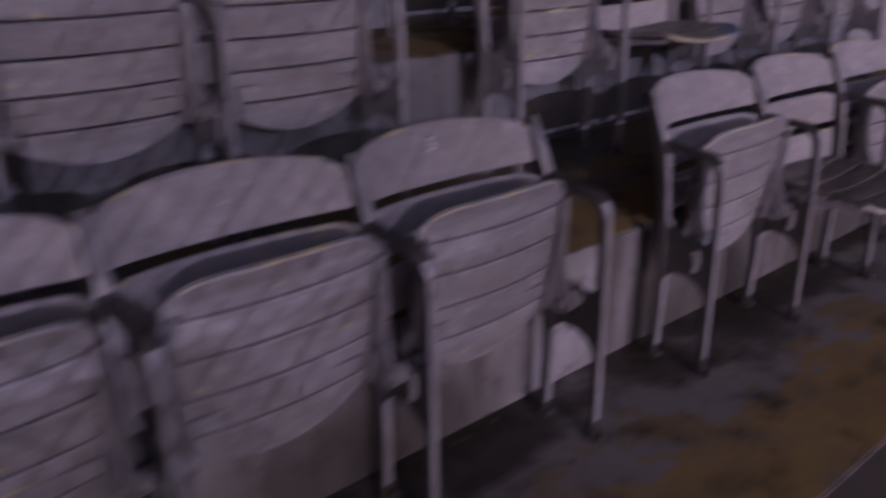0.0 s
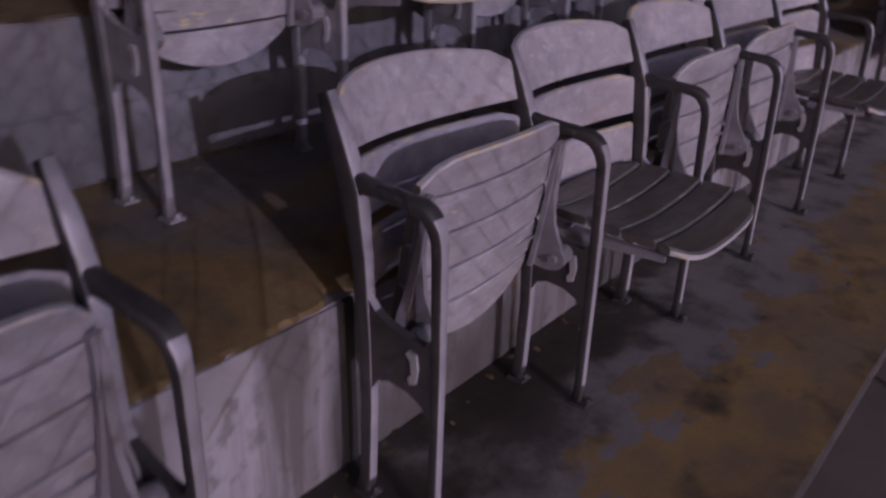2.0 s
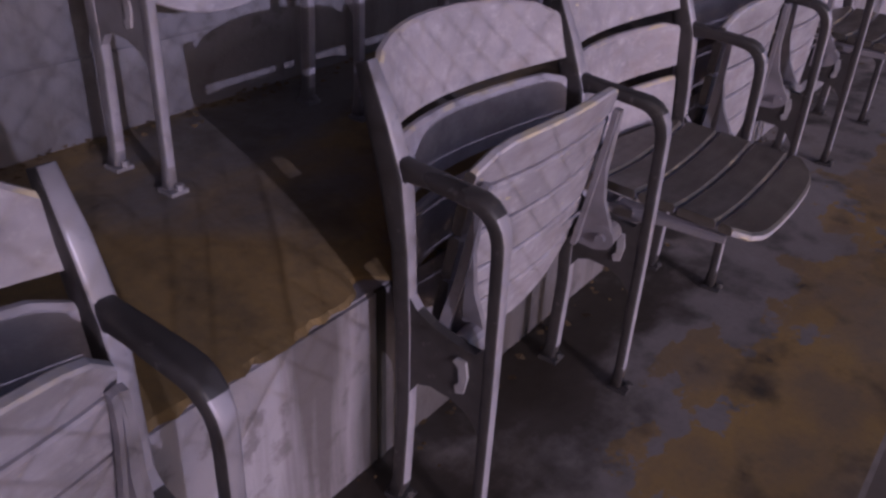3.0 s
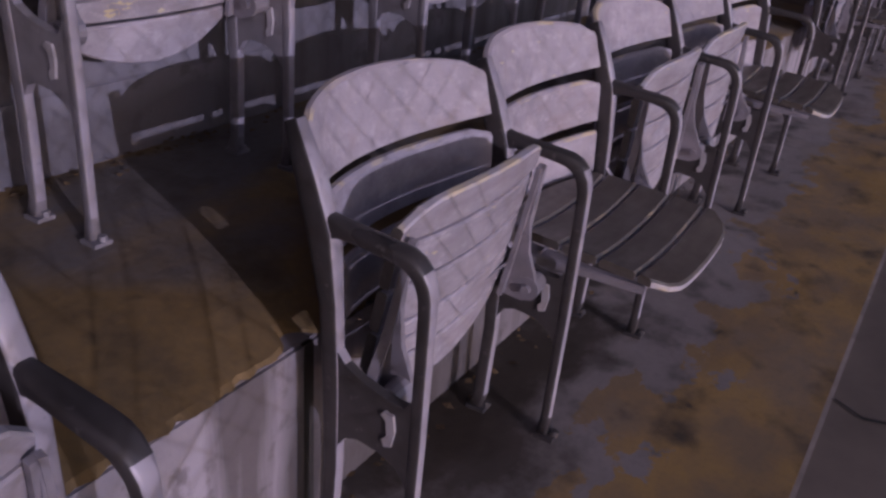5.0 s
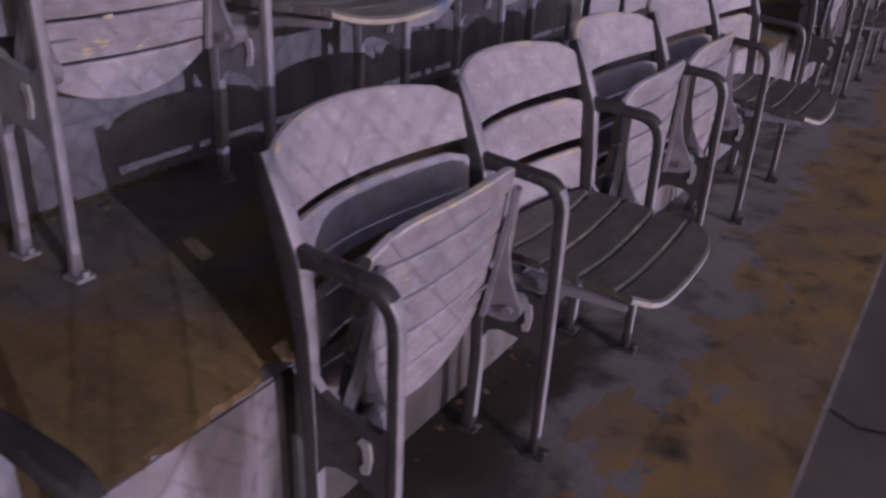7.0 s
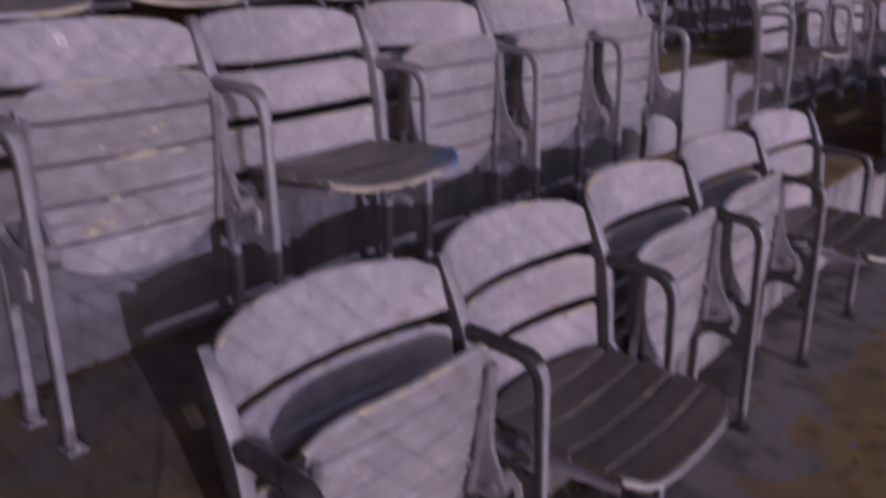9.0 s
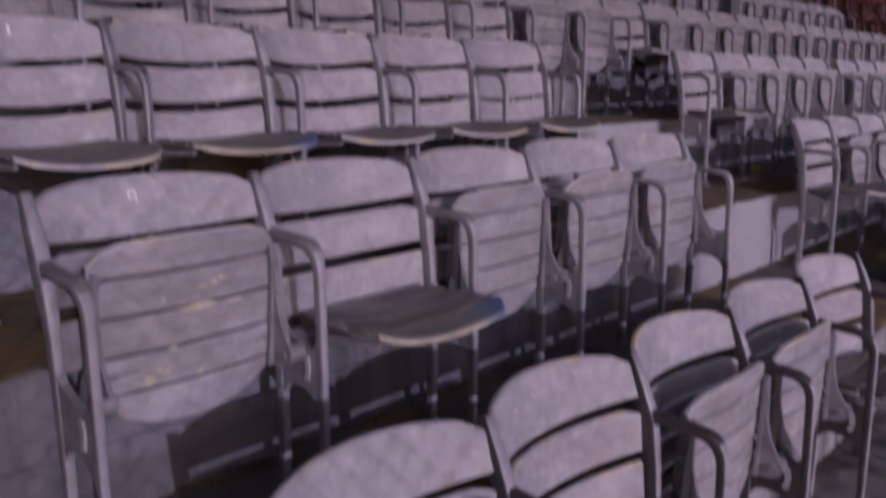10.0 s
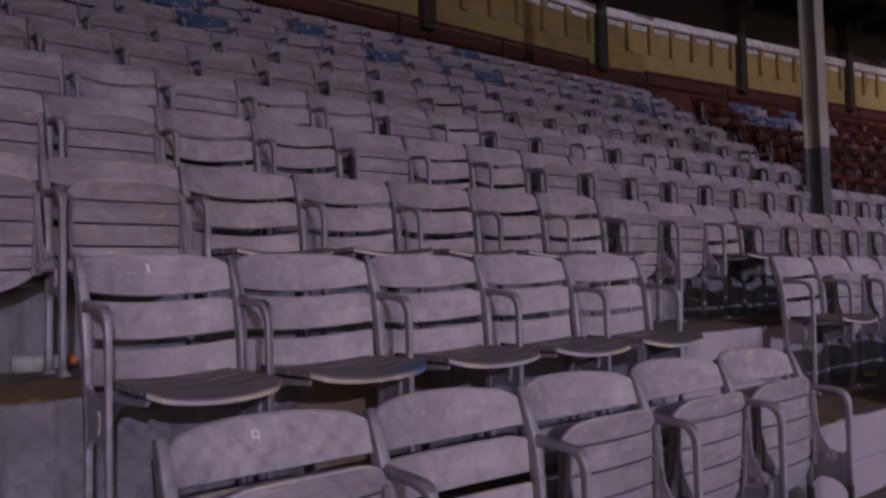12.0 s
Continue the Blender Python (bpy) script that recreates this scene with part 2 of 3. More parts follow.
# ---- helpers for building ----
def mesh_of(name, bm, *mats, smooth=False):
    bmesh.ops.recalc_face_normals(bm, faces=bm.faces)
    me = bpy.data.meshes.new(name)
    bm.to_mesh(me)
    bm.free()
    for m in mats:
        me.materials.append(m)
    if smooth:
        for p in me.polygons:
            p.use_smooth = True
    return me


def put(name, me, parent=None, m=None, label=""):
    ob = new(name, me)
    ob.parent = parent
    if m is not None:
        ob.matrix_basis = m
    if label:
        ob["label"] = label
    return ob


def part(name, bm, material, parent, label=""):
    return put(name, mesh_of(name, bm, material), parent, None, label)


def box(bm, x0, x1, y0, y1, z0, z1, mat=0):
    v = [bm.verts.new((x, y, z)) for x in (x0, x1) for y in (y0, y1) for z in (z0, z1)]
    for f in ((0, 1, 3, 2), (4, 6, 7, 5), (0, 4, 5, 1), (2, 3, 7, 6), (0, 2, 6, 4), (1, 5, 7, 3)):
        bm.faces.new([v[i] for i in f]).material_index = mat
    return v


def sweep(bm, path, wx, wd, square=0.62):
    """A smooth bar with rounded edges along a path in the y-z plane; wx and wd may be one number or one for each point."""
    n, sides = len(path), 12
    wx = [wx] * n if isinstance(wx, float) else wx
    wd = [wd] * n if isinstance(wd, float) else wd
    rings = []
    for i, (y, z) in enumerate(path):
        a, b = path[max(i - 1, 0)], path[min(i + 1, n - 1)]
        t = Vector((b[0] - a[0], b[1] - a[1])).normalized()
        side = Vector((-t.y, t.x))
        ring = []
        for j in range(sides):
            u = (j + 0.5) * math.tau / sides
            cu, su = math.cos(u), math.sin(u)
            px = wx[i] / 2 * math.copysign(abs(cu) ** square, cu)
            pd = wd[i] / 2 * math.copysign(abs(su) ** square, su)
            ring.append(bm.verts.new((px, y + side.x * pd, z + side.y * pd)))
        rings.append(ring)
    for r, q in zip(rings, rings[1:]):
        for i in range(sides):
            bm.faces.new((r[i], r[(i + 1) % sides], q[(i + 1) % sides], q[i])).smooth = True
    bm.faces.new(rings[0])
    bm.faces.new(rings[-1][::-1])


def plate(bm, outline, x0, x1):
    """A flat casting: an outline in the y-z plane, from x0 to x1."""
    a = [bm.verts.new((x0, y, z)) for y, z in outline]
    b = [bm.verts.new((x1, y, z)) for y, z in outline]
    bm.faces.new(a)
    bm.faces.new(b[::-1])
    for i in range(len(a)):
        j = (i + 1) % len(a)
        bm.faces.new((a[i], b[i], b[j], a[j]))


# ---- the folding seat: cast iron side frames, slatted back, slatted seat that tips up ----
PITCH = 0.5
HINGE = Vector((0.0, -0.110, 0.384))


def side_frame_bm():
    """A cast iron side frame; its front faces get a lighter colour, as if lit."""
    bm = bmesh.new()
    # front leg, rounded corner and armrest
    sweep(bm, [(-0.212, 0.0), (-0.216, 0.05), (-0.222, 0.30), (-0.224, 0.52), (-0.2235, 0.545), (-0.220, 0.563), (-0.213, 0.577), (-0.202, 0.588), (-0.188, 0.594), (-0.165, 0.597), (-0.11, 0.602), (-0.075, 0.603), (-0.042, 0.598)],
          [0.024, 0.019, 0.019, 0.021, 0.023, 0.026, 0.030, 0.033, 0.036, 0.037, 0.034, 0.028, 0.022], [0.026, 0.020, 0.021, 0.023, 0.024, 0.025, 0.025, 0.024, 0.022, 0.020, 0.020, 0.028, 0.056], 0.45)
    # rear leg and back post
    sweep(bm, [(-0.052, 0.0), (-0.062, 0.04), (-0.070, 0.20), (-0.068, 0.34), (-0.062, 0.48), (-0.048, 0.59), (-0.022, 0.67), (0.004, 0.738)],
          [0.028, 0.022, 0.021, 0.021, 0.023, 0.032, 0.030, 0.022], [0.032, 0.027, 0.028, 0.032, 0.034, 0.048, 0.040, 0.026], 0.36)
    # web plate between the legs, arched below
    plate(bm, [(-0.216, 0.195), (-0.208, 0.228), (-0.190, 0.250), (-0.160, 0.264), (-0.12, 0.268), (-0.098, 0.260), (-0.084, 0.240), (-0.076, 0.200), (-0.068, 0.200), (-0.066, 0.44),
               (-0.078, 0.412), (-0.095, 0.392), (-0.12, 0.378), (-0.17, 0.364), (-0.200, 0.362), (-0.214, 0.380)], -0.008, 0.008)
    # feet
    for y in (-0.216, -0.055):
        box(bm, -0.018, 0.018, y - 0.026, y + 0.016, 0.0, 0.008)
        bmesh.ops.create_cone(bm, cap_ends=True, segments=6, radius1=0.009, radius2=0.008, depth=0.012, matrix=Matrix.Translation((0.004, y - 0.019, 0.012)))
    bmesh.ops.recalc_face_normals(bm, faces=bm.faces)
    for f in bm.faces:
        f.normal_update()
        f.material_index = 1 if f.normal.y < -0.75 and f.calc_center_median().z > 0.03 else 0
    return bm


def back_slat_bm(z0, z1, arch, x0=0.014, x1=0.486):
    """A back board, bowed backwards in plan, following the lean of the posts, its top edge arched."""
    bm = bmesh.new()
    n, thick = 14, 0.017
    lean = lambda z: -0.030 + 0.038 * max(0.0, (z - 0.62) / 0.12) - 0.016 * max(0.0, (0.62 - z) / 0.25)
    cols = []
    for i in range(n + 1):
        u = i / n
        x = x0 + (x1 - x0) * u
        s = 2 * u - 1
        bow = 0.064 * (1 - s * s)
        sag = 0.25 * bow
        top = z1 + arch * (1 - abs(s) ** 2.3) - (0.012 * max(0, abs(s) - 0.93) / 0.07 if arch else 0)
        ring = []
        for z, dy in ((z0, 0.0), (z0 + 0.004, -thick / 2), (top - 0.006, -thick / 2), (top, -thick / 4), (top, thick / 4), (top - 0.006, thick / 2), (z0 + 0.004, thick / 2)):
            ring.append(bm.verts.new((x, lean(z) + bow + dy, z - sag)))
        cols.append(ring)
    k = len(cols[0])
    for a, b in zip(cols, cols[1:]):
        for j in range(k):
            bm.faces.new((a[j], a[(j + 1) % k], b[(j + 1) % k], b[j])).material_index = 1 if j in (2, 3) else 0
    bm.faces.new(cols[0])
    bm.faces.new(cols[-1][::-1])
    return bm


FRONT, REAR, HALF, NSLAT = -0.408, -0.018, 0.204, 5


def seat_slat_bm(i):
    """One board of the seat, relative to the hinge; the first is the rounded front one, the last the curved rear one."""
    bm = bmesh.new()
    step = (REAR - FRONT) / NSLAT
    n, thick = 12, 0.018
    cols = []
    for c in range(n + 1):
        s = 2 * c / n - 1
        s = math.copysign(abs(s) ** 0.8, s)
        half = HALF - (0.010 if i == NSLAT - 1 else 0)
        x = PITCH / 2 + s * half
        v0 = FRONT + i * step + 0.0030
        v1 = FRONT + (i + 1) * step - 0.0030
        if i == 0:
            v0 += 0.006 * s * s + 0.040 * abs(s) ** 8
        if i == NSLAT - 1:
            v1 -= 0.060 * s * s - 0.010
        ring = []
        for v, up in ((v0, 0.003), (v0 + 0.004, 0.0), (v1 - 0.003, 0.0), (v1, 0.003), (v1, thick - 0.004), (v1 - 0.004, thick), (v0 + 0.005, thick), (v0, thick - 0.005)):
            w = (v - FRONT) / (REAR - FRONT)
            dish = -0.018 * (1 - s * s) - 0.012 * max(0.0, 0.16 - w) / 0.16 + 0.006 * w
            ring.append(bm.verts.new((x, v - HINGE.y, 0.006 + up + dish)))
        cols.append(ring)
    k = len(cols[0])
    for a, b in zip(cols, cols[1:]):
        for j in range(k):
            f = bm.faces.new((a[j], a[(j + 1) % k], b[(j + 1) % k], b[j]))
            f.material_index = 1 if i == 0 and j in (0, 7) else 3 if i and j == 6 else 2 if j in (5, 6) else 0
    bm.faces.new(cols[0]).material_index = 2
    bm.faces.new(cols[-1][::-1]).material_index = 2
    return bm


def seat_frame_bm():
    """The two tapered iron brackets under the boards, relative to the hinge."""
    bm = bmesh.new()
    for sgn in (-1, 1):
        # tapered flange beside the boards, widening to the hinge
        inner = [(0.186, -0.236), (0.190, -0.19), (0.190, -0.12), (0.188, -0.05), (0.184, 0.0), (0.182, 0.034)]
        outer = [(0.198, -0.240), (0.204, -0.19), (0.208, -0.13), (0.215, -0.075), (0.227, -0.03), (0.234, 0.018)]
        edge = inner + outer[::-1]
        lo = [bm.verts.new((PITCH / 2 + sgn * x, y, -0.012)) for x, y in edge]
        hi = [bm.verts.new((PITCH / 2 + sgn * x, y, -0.002)) for x, y in edge]
        bm.faces.new(lo)
        bm.faces.new(hi[::-1])
        for a in range(len(edge)):
            b = (a + 1) % len(edge)
            bm.faces.new((lo[a], hi[a], hi[b], lo[b]))
        # raised outer rim
        rim = [[bm.verts.new((PITCH / 2 + sgn * (x + dx), y, z)) for dx, z in ((-0.004, -0.020 - 0.03 * min(0.0, y + 0.02)), (0.003, -0.022 - 0.03 * min(0.0, y + 0.02)), (0.004, -0.004), (-0.004, -0.004))] for x, y in outer]
        for r, q in zip(rim, rim[1:]):
            for a in range(4):
                bm.faces.new((r[a], r[(a + 1) % 4], q[(a + 1) % 4], q[a]))
        bm.faces.new(rim[0])
        bm.faces.new(rim[-1][::-1])
        # web and hinge knuckles
        x = PITCH / 2 + sgn * 0.200 - 0.005
        plate(bm, [(-0.235, -0.010), (-0.20, -0.014), (-0.13, -0.018), (-0.07, -0.034), (-0.03, -0.058), (0.0, -0.074), (0.020, -0.066), (0.030, -0.045), (0.034, -0.008)], x, x + 0.010)
        bmesh.ops.create_cone(bm, cap_ends=True, segments=14, radius1=0.024, radius2=0.019, depth=0.044,
                              matrix=Matrix.Translation((PITCH / 2 + sgn * 0.216, 0.0, -0.052)) @ Matrix.Rotation(radians(90 * sgn), 4, "Y"))
        for dx, r in ((0.190, 0.010), (0.231, 0.017)):
            bmesh.ops.create_cone(bm, cap_ends=True, segments=8, radius1=r, radius2=r - 0.001, depth=0.012,
                                  matrix=Matrix.Translation((PITCH / 2 + sgn * dx, 0.0, -0.052)) @ Matrix.Rotation(radians(90), 4, "Y"))
    bmesh.ops.create_cone(bm, cap_ends=True, segments=6, radius1=0.003, radius2=0.003, depth=PITCH - 0.06,
                          matrix=Matrix.Translation((PITCH / 2, -0.03, 0.0)) @ Matrix.Rotation(radians(90), 4, "Y"))
    return bm


def lug_bm():
    bm = bmesh.new()
    plate(bm, [(-0.184, 0.288), (-0.172, 0.284), (-0.168, 0.296), (-0.176, 0.304), (-0.174, 0.330), (-0.164, 0.338), (-0.170, 0.346), (-0.186, 0.344), (-0.190, 0.318)], -0.013, -0.007)
    return bm


def seat_kit(wood, seat, edge, metal, top, front, bracket):
    return {
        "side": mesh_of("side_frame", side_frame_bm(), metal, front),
        "back": [mesh_of("back_slat", back_slat_bm(*a), wood, REDWOOD if wood is REDWOOD else BACKEDGE) for a in ((0.642, 0.731, 0.036), (0.519, 0.621, 0.004), (0.395, 0.494, 0.0))],
        "slats": [mesh_of("seat_slat", seat_slat_bm(i), seat, edge, top, REDWOOD if seat is REDWOOD else SLATEDGE) for i in range(NSLAT)],
        "frame": mesh_of("seat_frame", seat_frame_bm(), bracket),
        "lug": mesh_of("hinge_lug", lug_bm(), LUG),
    }


GREY = seat_kit(WOOD, SEATWOOD, EDGE, METAL, GREYTOP, IRONLIT, BRACKET)
# front row: the shade on the frame sides comes from a darker iron
FRONTROW = dict(GREY, side=mesh_of("side_frame", side_frame_bm(), IRONSHADE, IRONLIT), slats=[mesh_of("seat_slat", seat_slat_bm(i), SEATWOOD, EDGE, SEATTOP, SLATEDGE) for i in range(NSLAT)])
BLUISH = seat_kit(BLUEWOOD, SEATWOOD, EDGE, METAL, GREYTOP, IRONLIT, BRACKET)
BLUETIP = dict(GREY, slats=[mesh_of("seat_slat", seat_slat_bm(0), SEATWOOD, BLUEEND, BLUETOP, SLATEDGE)] + GREY["slats"][1:])
RED = seat_kit(REDWOOD, REDWOOD, REDWOOD, REDMETAL, REDWOOD, REDMETAL, REDMETAL)
# pale faces high on the front legs paint glints on some red seats
glint_side = side_frame_bm()
for f in glint_side.faces:
    if f.material_index == 1 and f.calc_center_median().z > 0.28 and f.calc_center_median().y < -0.19:
        f.material_index = 2
GLINTRED = dict(RED, side=mesh_of("side_frame", glint_side, REDMETAL, REDMETAL, LUG))
rng = random.Random(7)


def stadium_seat(x, y, z, is_open, last, kit, label, group, pitch=PITCH, lift=87.0, turn=0.0, droop=0.0):
    """One seat with its own side frame; the last of a run closes it with a second one."""
    chair = tagged(new("stadium_seat"), label, "stadium seat", group)
    chair.matrix_basis = pose(x, y, z, 0, 0, turn) @ Matrix.Diagonal((pitch / PITCH, 1, 1, 1))
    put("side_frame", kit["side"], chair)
    put("hinge_lug", kit["lug"], chair)
    if last:
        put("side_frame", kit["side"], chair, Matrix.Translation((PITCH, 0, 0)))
    for me in kit["back"]:
        put("back_slat", me, chair, pose(0, rng.uniform(-0.002, 0.002), rng.uniform(-0.002, 0.002), 0, rng.uniform(-0.35, 0.35), 0))
    tip = droop + rng.uniform(-1, 1) if is_open else -(lift + rng.uniform(-2, 2))
    frame_ob = put("seat_frame", kit["frame"], chair, Matrix.Translation(HINGE + Vector((0, 0, 0 if is_open else -0.027))) @ Matrix.Rotation(radians(tip), 4, "X"))
    for me in kit["slats"]:
        put("seat_slat", me, frame_ob)
    return chair


# ---- the stepped stand ----
ROW_Y = [1.336, 2.025, 2.735] + [3.46 + 0.73 * i for i in range(9)]
ROW_Z = [0.0, 0.405, 0.795] + [1.172 + 0.385 * i for i in range(9)]
RISE_Y = [1.362, 2.135, 2.835] + [y + 0.10 for y in ROW_Y[3:]]
LEFT, RIGHT = -4.0, 30.0
BEND_X, BEND = 12.9, 0.13


def bend(x):
    """How far the stand turns towards the field beyond its straight part."""
    return -BEND * max(0.0, x - BEND_X)


def bent_box(bm, y0, y1, z0, z1):
    """A box along the whole stand that follows its bend."""
    rings = [[bm.verts.new((x, y + bend(x), z)) for y, z in ((y0, z0), (y1, z0), (y1, z1), (y0, z1))] for x in (LEFT, BEND_X, RIGHT)]
    for r, q in zip(rings, rings[1:]):
        for i in range(4):
            bm.faces.new((r[i], r[(i + 1) % 4], q[(i + 1) % 4], q[i]))
    bm.faces.new(rings[0])
    bm.faces.new(rings[-1][::-1])


bm = bmesh.new()
box(bm, LEFT, RIGHT, 0.655, RISE_Y[0] + 0.1, -0.2, 0.0)
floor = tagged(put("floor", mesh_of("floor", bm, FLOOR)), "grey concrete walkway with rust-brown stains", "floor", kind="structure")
bm = bmesh.new()
box(bm, LEFT, RIGHT, -2.2, 0.645, -0.2, -0.003)
apron = tagged(put("pavement", mesh_of("pavement", bm, plain("brownish_grey_concrete", (0.165, 0.128, 0.108), 0.8, 0.40, 3))), "brownish grey concrete slab beside the walkway", "pavement", kind="structure")
bm = bmesh.new()
box(bm, LEFT, RIGHT, 0.645, 0.655, -0.1, -0.001)
tagged(put("trim", mesh_of("trim", bm, SEAM)), "pale filled joint between two slabs", "joint", kind="structure")
bm = bmesh.new()
rc = random.Random(4)
x, y = 2.70, 0.64
while y > -0.6:
    x2, y2 = x + rc.uniform(-0.03, 0.02), y - rc.uniform(0.03, 0.06)
    w = rc.uniform(0.002, 0.006)
    v = [bm.verts.new(p) for p in ((x - w, y, 0.0012), (x + w, y, 0.0012), (x2 + w, y2, 0.0012), (x2 - w, y2, 0.0012))]
    bm.faces.new(v)
    x, y = x2, y2
tagged(put("crack", mesh_of("crack", bm, CRACK)), "dark crack across the concrete slab", "crack", kind="structure")

for k in range(len(RISE_Y) - 1):
    z0, z1 = ROW_Z[k], ROW_Z[k + 1]
    drop = 0.022 if k else 0.046
    bm = bmesh.new()
    bent_box(bm, RISE_Y[k], RISE_Y[k] + 0.06, z0 - 0.15, z1 - 0.004 - drop)
    bmesh.ops.bevel(bm, geom=bm.edges[:], offset=0.006, segments=2, affect="EDGES")
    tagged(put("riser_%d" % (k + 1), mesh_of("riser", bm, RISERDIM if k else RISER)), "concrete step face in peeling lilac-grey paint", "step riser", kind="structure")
    if k:
        bm = bmesh.new()
        bent_box(bm, RISE_Y[k] - 0.010, RISE_Y[k] - 0.0005, z0 - 0.1, z0 + 0.17)
        bmesh.ops.bevel(bm, geom=bm.edges[:], offset=0.004, segments=2, affect="EDGES")
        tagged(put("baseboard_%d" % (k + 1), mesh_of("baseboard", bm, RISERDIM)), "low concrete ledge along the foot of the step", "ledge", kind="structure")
    bm = bmesh.new()
    xs = [LEFT + 0.2 * i for i in range(15)] + [-1.0 + 0.012 * i for i in range(667)] + [7.1 + 0.25 * i for i in range(92)]
    ys = [(-0.002, 1.0), (0.01, 0.97), (0.06, 0.80), (0.14, 0.50), (0.25, 0.20), (0.40, 0.0)]
    grid = []
    for x in xs:
        edge = 0.012 * noise.noise((x * 7, k * 9.1, 0)) + 0.014 * noise.noise((x * 38, k * 5.3, 2)) + 0.050 * max(0.0, noise.noise((x * 13, k * 3.7, 5)) - 0.30)
        if k == 0:
            edge += 0.045 * math.exp(-((x - 1.715) / 0.028) ** 2)
        dip = 0.006 * noise.noise((x * 11, k * 2.2, 8))
        col = [bm.verts.new((x, RISE_Y[k] + yy + bend(x) + (edge if j == 0 else max(0.0, edge + 0.004 - yy) if j == 1 else 0), z1 - drop * f + (-0.004 if j == 0 else dip * f))) for j, (yy, f) in enumerate(ys)]
        col.append(bm.verts.new((x, RISE_Y[k + 1] + 0.03 + bend(x), z1)))
        grid.append(col)
    for a, b in zip(grid, grid[1:]):
        for j in range(len(ys)):
            bm.faces.new((a[j], b[j], b[j + 1], a[j + 1]))
    tagged(put("tread_%d" % (k + 1), mesh_of("tread", bm, TREAD)), "brown stained concrete tread of the stand", "step tread", kind="structure")

bm = bmesh.new()
box(bm, 1.712, 1.734, RISE_Y[0] - 0.002, RISE_Y[0] + 0.03, 0.0, 0.352)
tagged(put("riser_joint", mesh_of("riser_joint", bm, CRACK)), "dark open joint in the painted step face", "joint", kind="structure")

# ---- the seats ----
FOLDED = "lilac-grey painted wooden stadium seat, tipped up, on iron frame"
OPEN = "lilac-grey painted wooden stadium seat, folded down, on iron frame"


def run(k, x0, states, pitch=PITCH, kit=None, group=None, labels=None, gaps=()):
    for i, s in enumerate(states):
        if i in gaps:
            continue
        last = i == len(states) - 1 or (i + 1) in gaps
        use = (kit or (lambda i: GREY if k else FRONTROW))(i)
        lab = labels[0 if s == "o" else 1] if labels else (OPEN if s == "o" else FOLDED)
        if use is BLUISH:
            lab = lab.replace("lilac-grey painted", "chipped blue and grey")
        x = x0 + i * pitch
        lift = 80.0 if k == 0 and x < 2.0 else 84.0 if k == 1 and x < 2.0 else 88.0
        yield stadium_seat(x, ROW_Y[k] + bend(x), ROW_Z[k], s == "o", last, use, lab, group or "seats of row %d" % (k + 1), pitch, lift, -math.degrees(math.atan(BEND)) if x > BEND_X else 0.0, (3.0, -3.0, 0.0)[k] if k < 3 else -1.0)


def mix(n, share, seed):
    r = random.Random(seed)
    return "".join("o" if r.random() < share else "f" for _ in range(n))


seats = {}
seats["z"] = list(run(0, -2.28, "fffffff"))
seats["f"] = list(run(0, 1.672, "foffo"))
list(run(0, 5.26, "fofffofff"))
list(run(1, -2.28, "fffffff"))
seats["m"] = list(run(1, 1.672, "fofff", kit=lambda i: BLUETIP if i == 1 else GREY))
list(run(1, 5.36, "offoffffff", 0.47))
list(run(2, -1.30, "fffff"))
seats["n"] = list(run(2, 1.742, "o", 0.440, kit=lambda i: GREY))
seats["n"] += list(run(2, 2.182, "oooo", kit=lambda i: BLUETIP if i == 0 else GREY))
list(run(2, 5.43, "offff", 0.47))
list(run(2, 8.0, "ffffff", 0.47))
list(run(3, 0.37, "fff" + "fooooo" + "ffo" + "fffffffffffff", 0.494))
list(run(4, 0.61, "fff" + "foofoo" + "fffffffffffffff", 0.485))
for k in range(5, 11):
    x0 = 0.93 + 0.42 * (k - 5)
    end = 10.15 + 0.51 * (k - 5)
    n = int((end - x0) / 0.487)
    st = list(mix(n, 0.16 if k < 8 else 0.4, 40 + k))
    rb = random.Random(90 + k)
    blue = {i for i in range(n) if k >= 8 and rb.random() < (0.30 if i < n * 0.55 else 0.10)}
    list(run(k, end - n * 0.487, "".join(st), 0.487, kit=lambda i: BLUISH if i in blue else GREY))
RL = ("dark red painted wooden stadium seat, folded down", "dark red painted wooden stadium seat, tipped up")
for k in range(4, 11):
    x0 = 10.95 + 0.57 * (k - 5) + (2.2 if k == 4 else 0)
    n = int((24.0 - x0) / 0.5)
    rb = random.Random(190 + k)
    blue = {i for i in range(n) if k >= 9 and 1 < i < 8 and rb.random() < 0.45}
    list(run(k, x0, mix(n, 0.3, 140 + k), 0.5, kit=lambda i: BLUISH if i in blue else GLINTRED if (i * 7 + k * 3) % 5 < 2 else RED, group="red seats of row %d" % (k + 1), labels=RL))


# seat numbers stencilled on some backs
def slat_front(z):
    """How far back the front of the top back board lies in its middle, at height z before it sags."""
    return -0.030 + 0.038 * (z - 0.62) / 0.12 + 0.064 - 0.0085 - 0.0008


def stencil(text, chair, x, z, size):
    cu = bpy.data.curves.new("number", "FONT")
    cu.body, cu.size, cu.extrude, cu.align_x = text, size, 0.0006, "CENTER"
    tmp = new("tmp", cu)
    bpy.context.view_layer.update()
    me = bpy.data.meshes.new_from_object(tmp.evaluated_get(bpy.context.evaluated_depsgraph_get()))
    bpy.data.objects.remove(tmp)
    me.materials.clear()
    me.materials.append(CHALK)
    put("seat_number", me, chair, pose(x, slat_front(z) - 0.001, z - 0.016, 73, 0, 0), "faint white stencilled seat number")


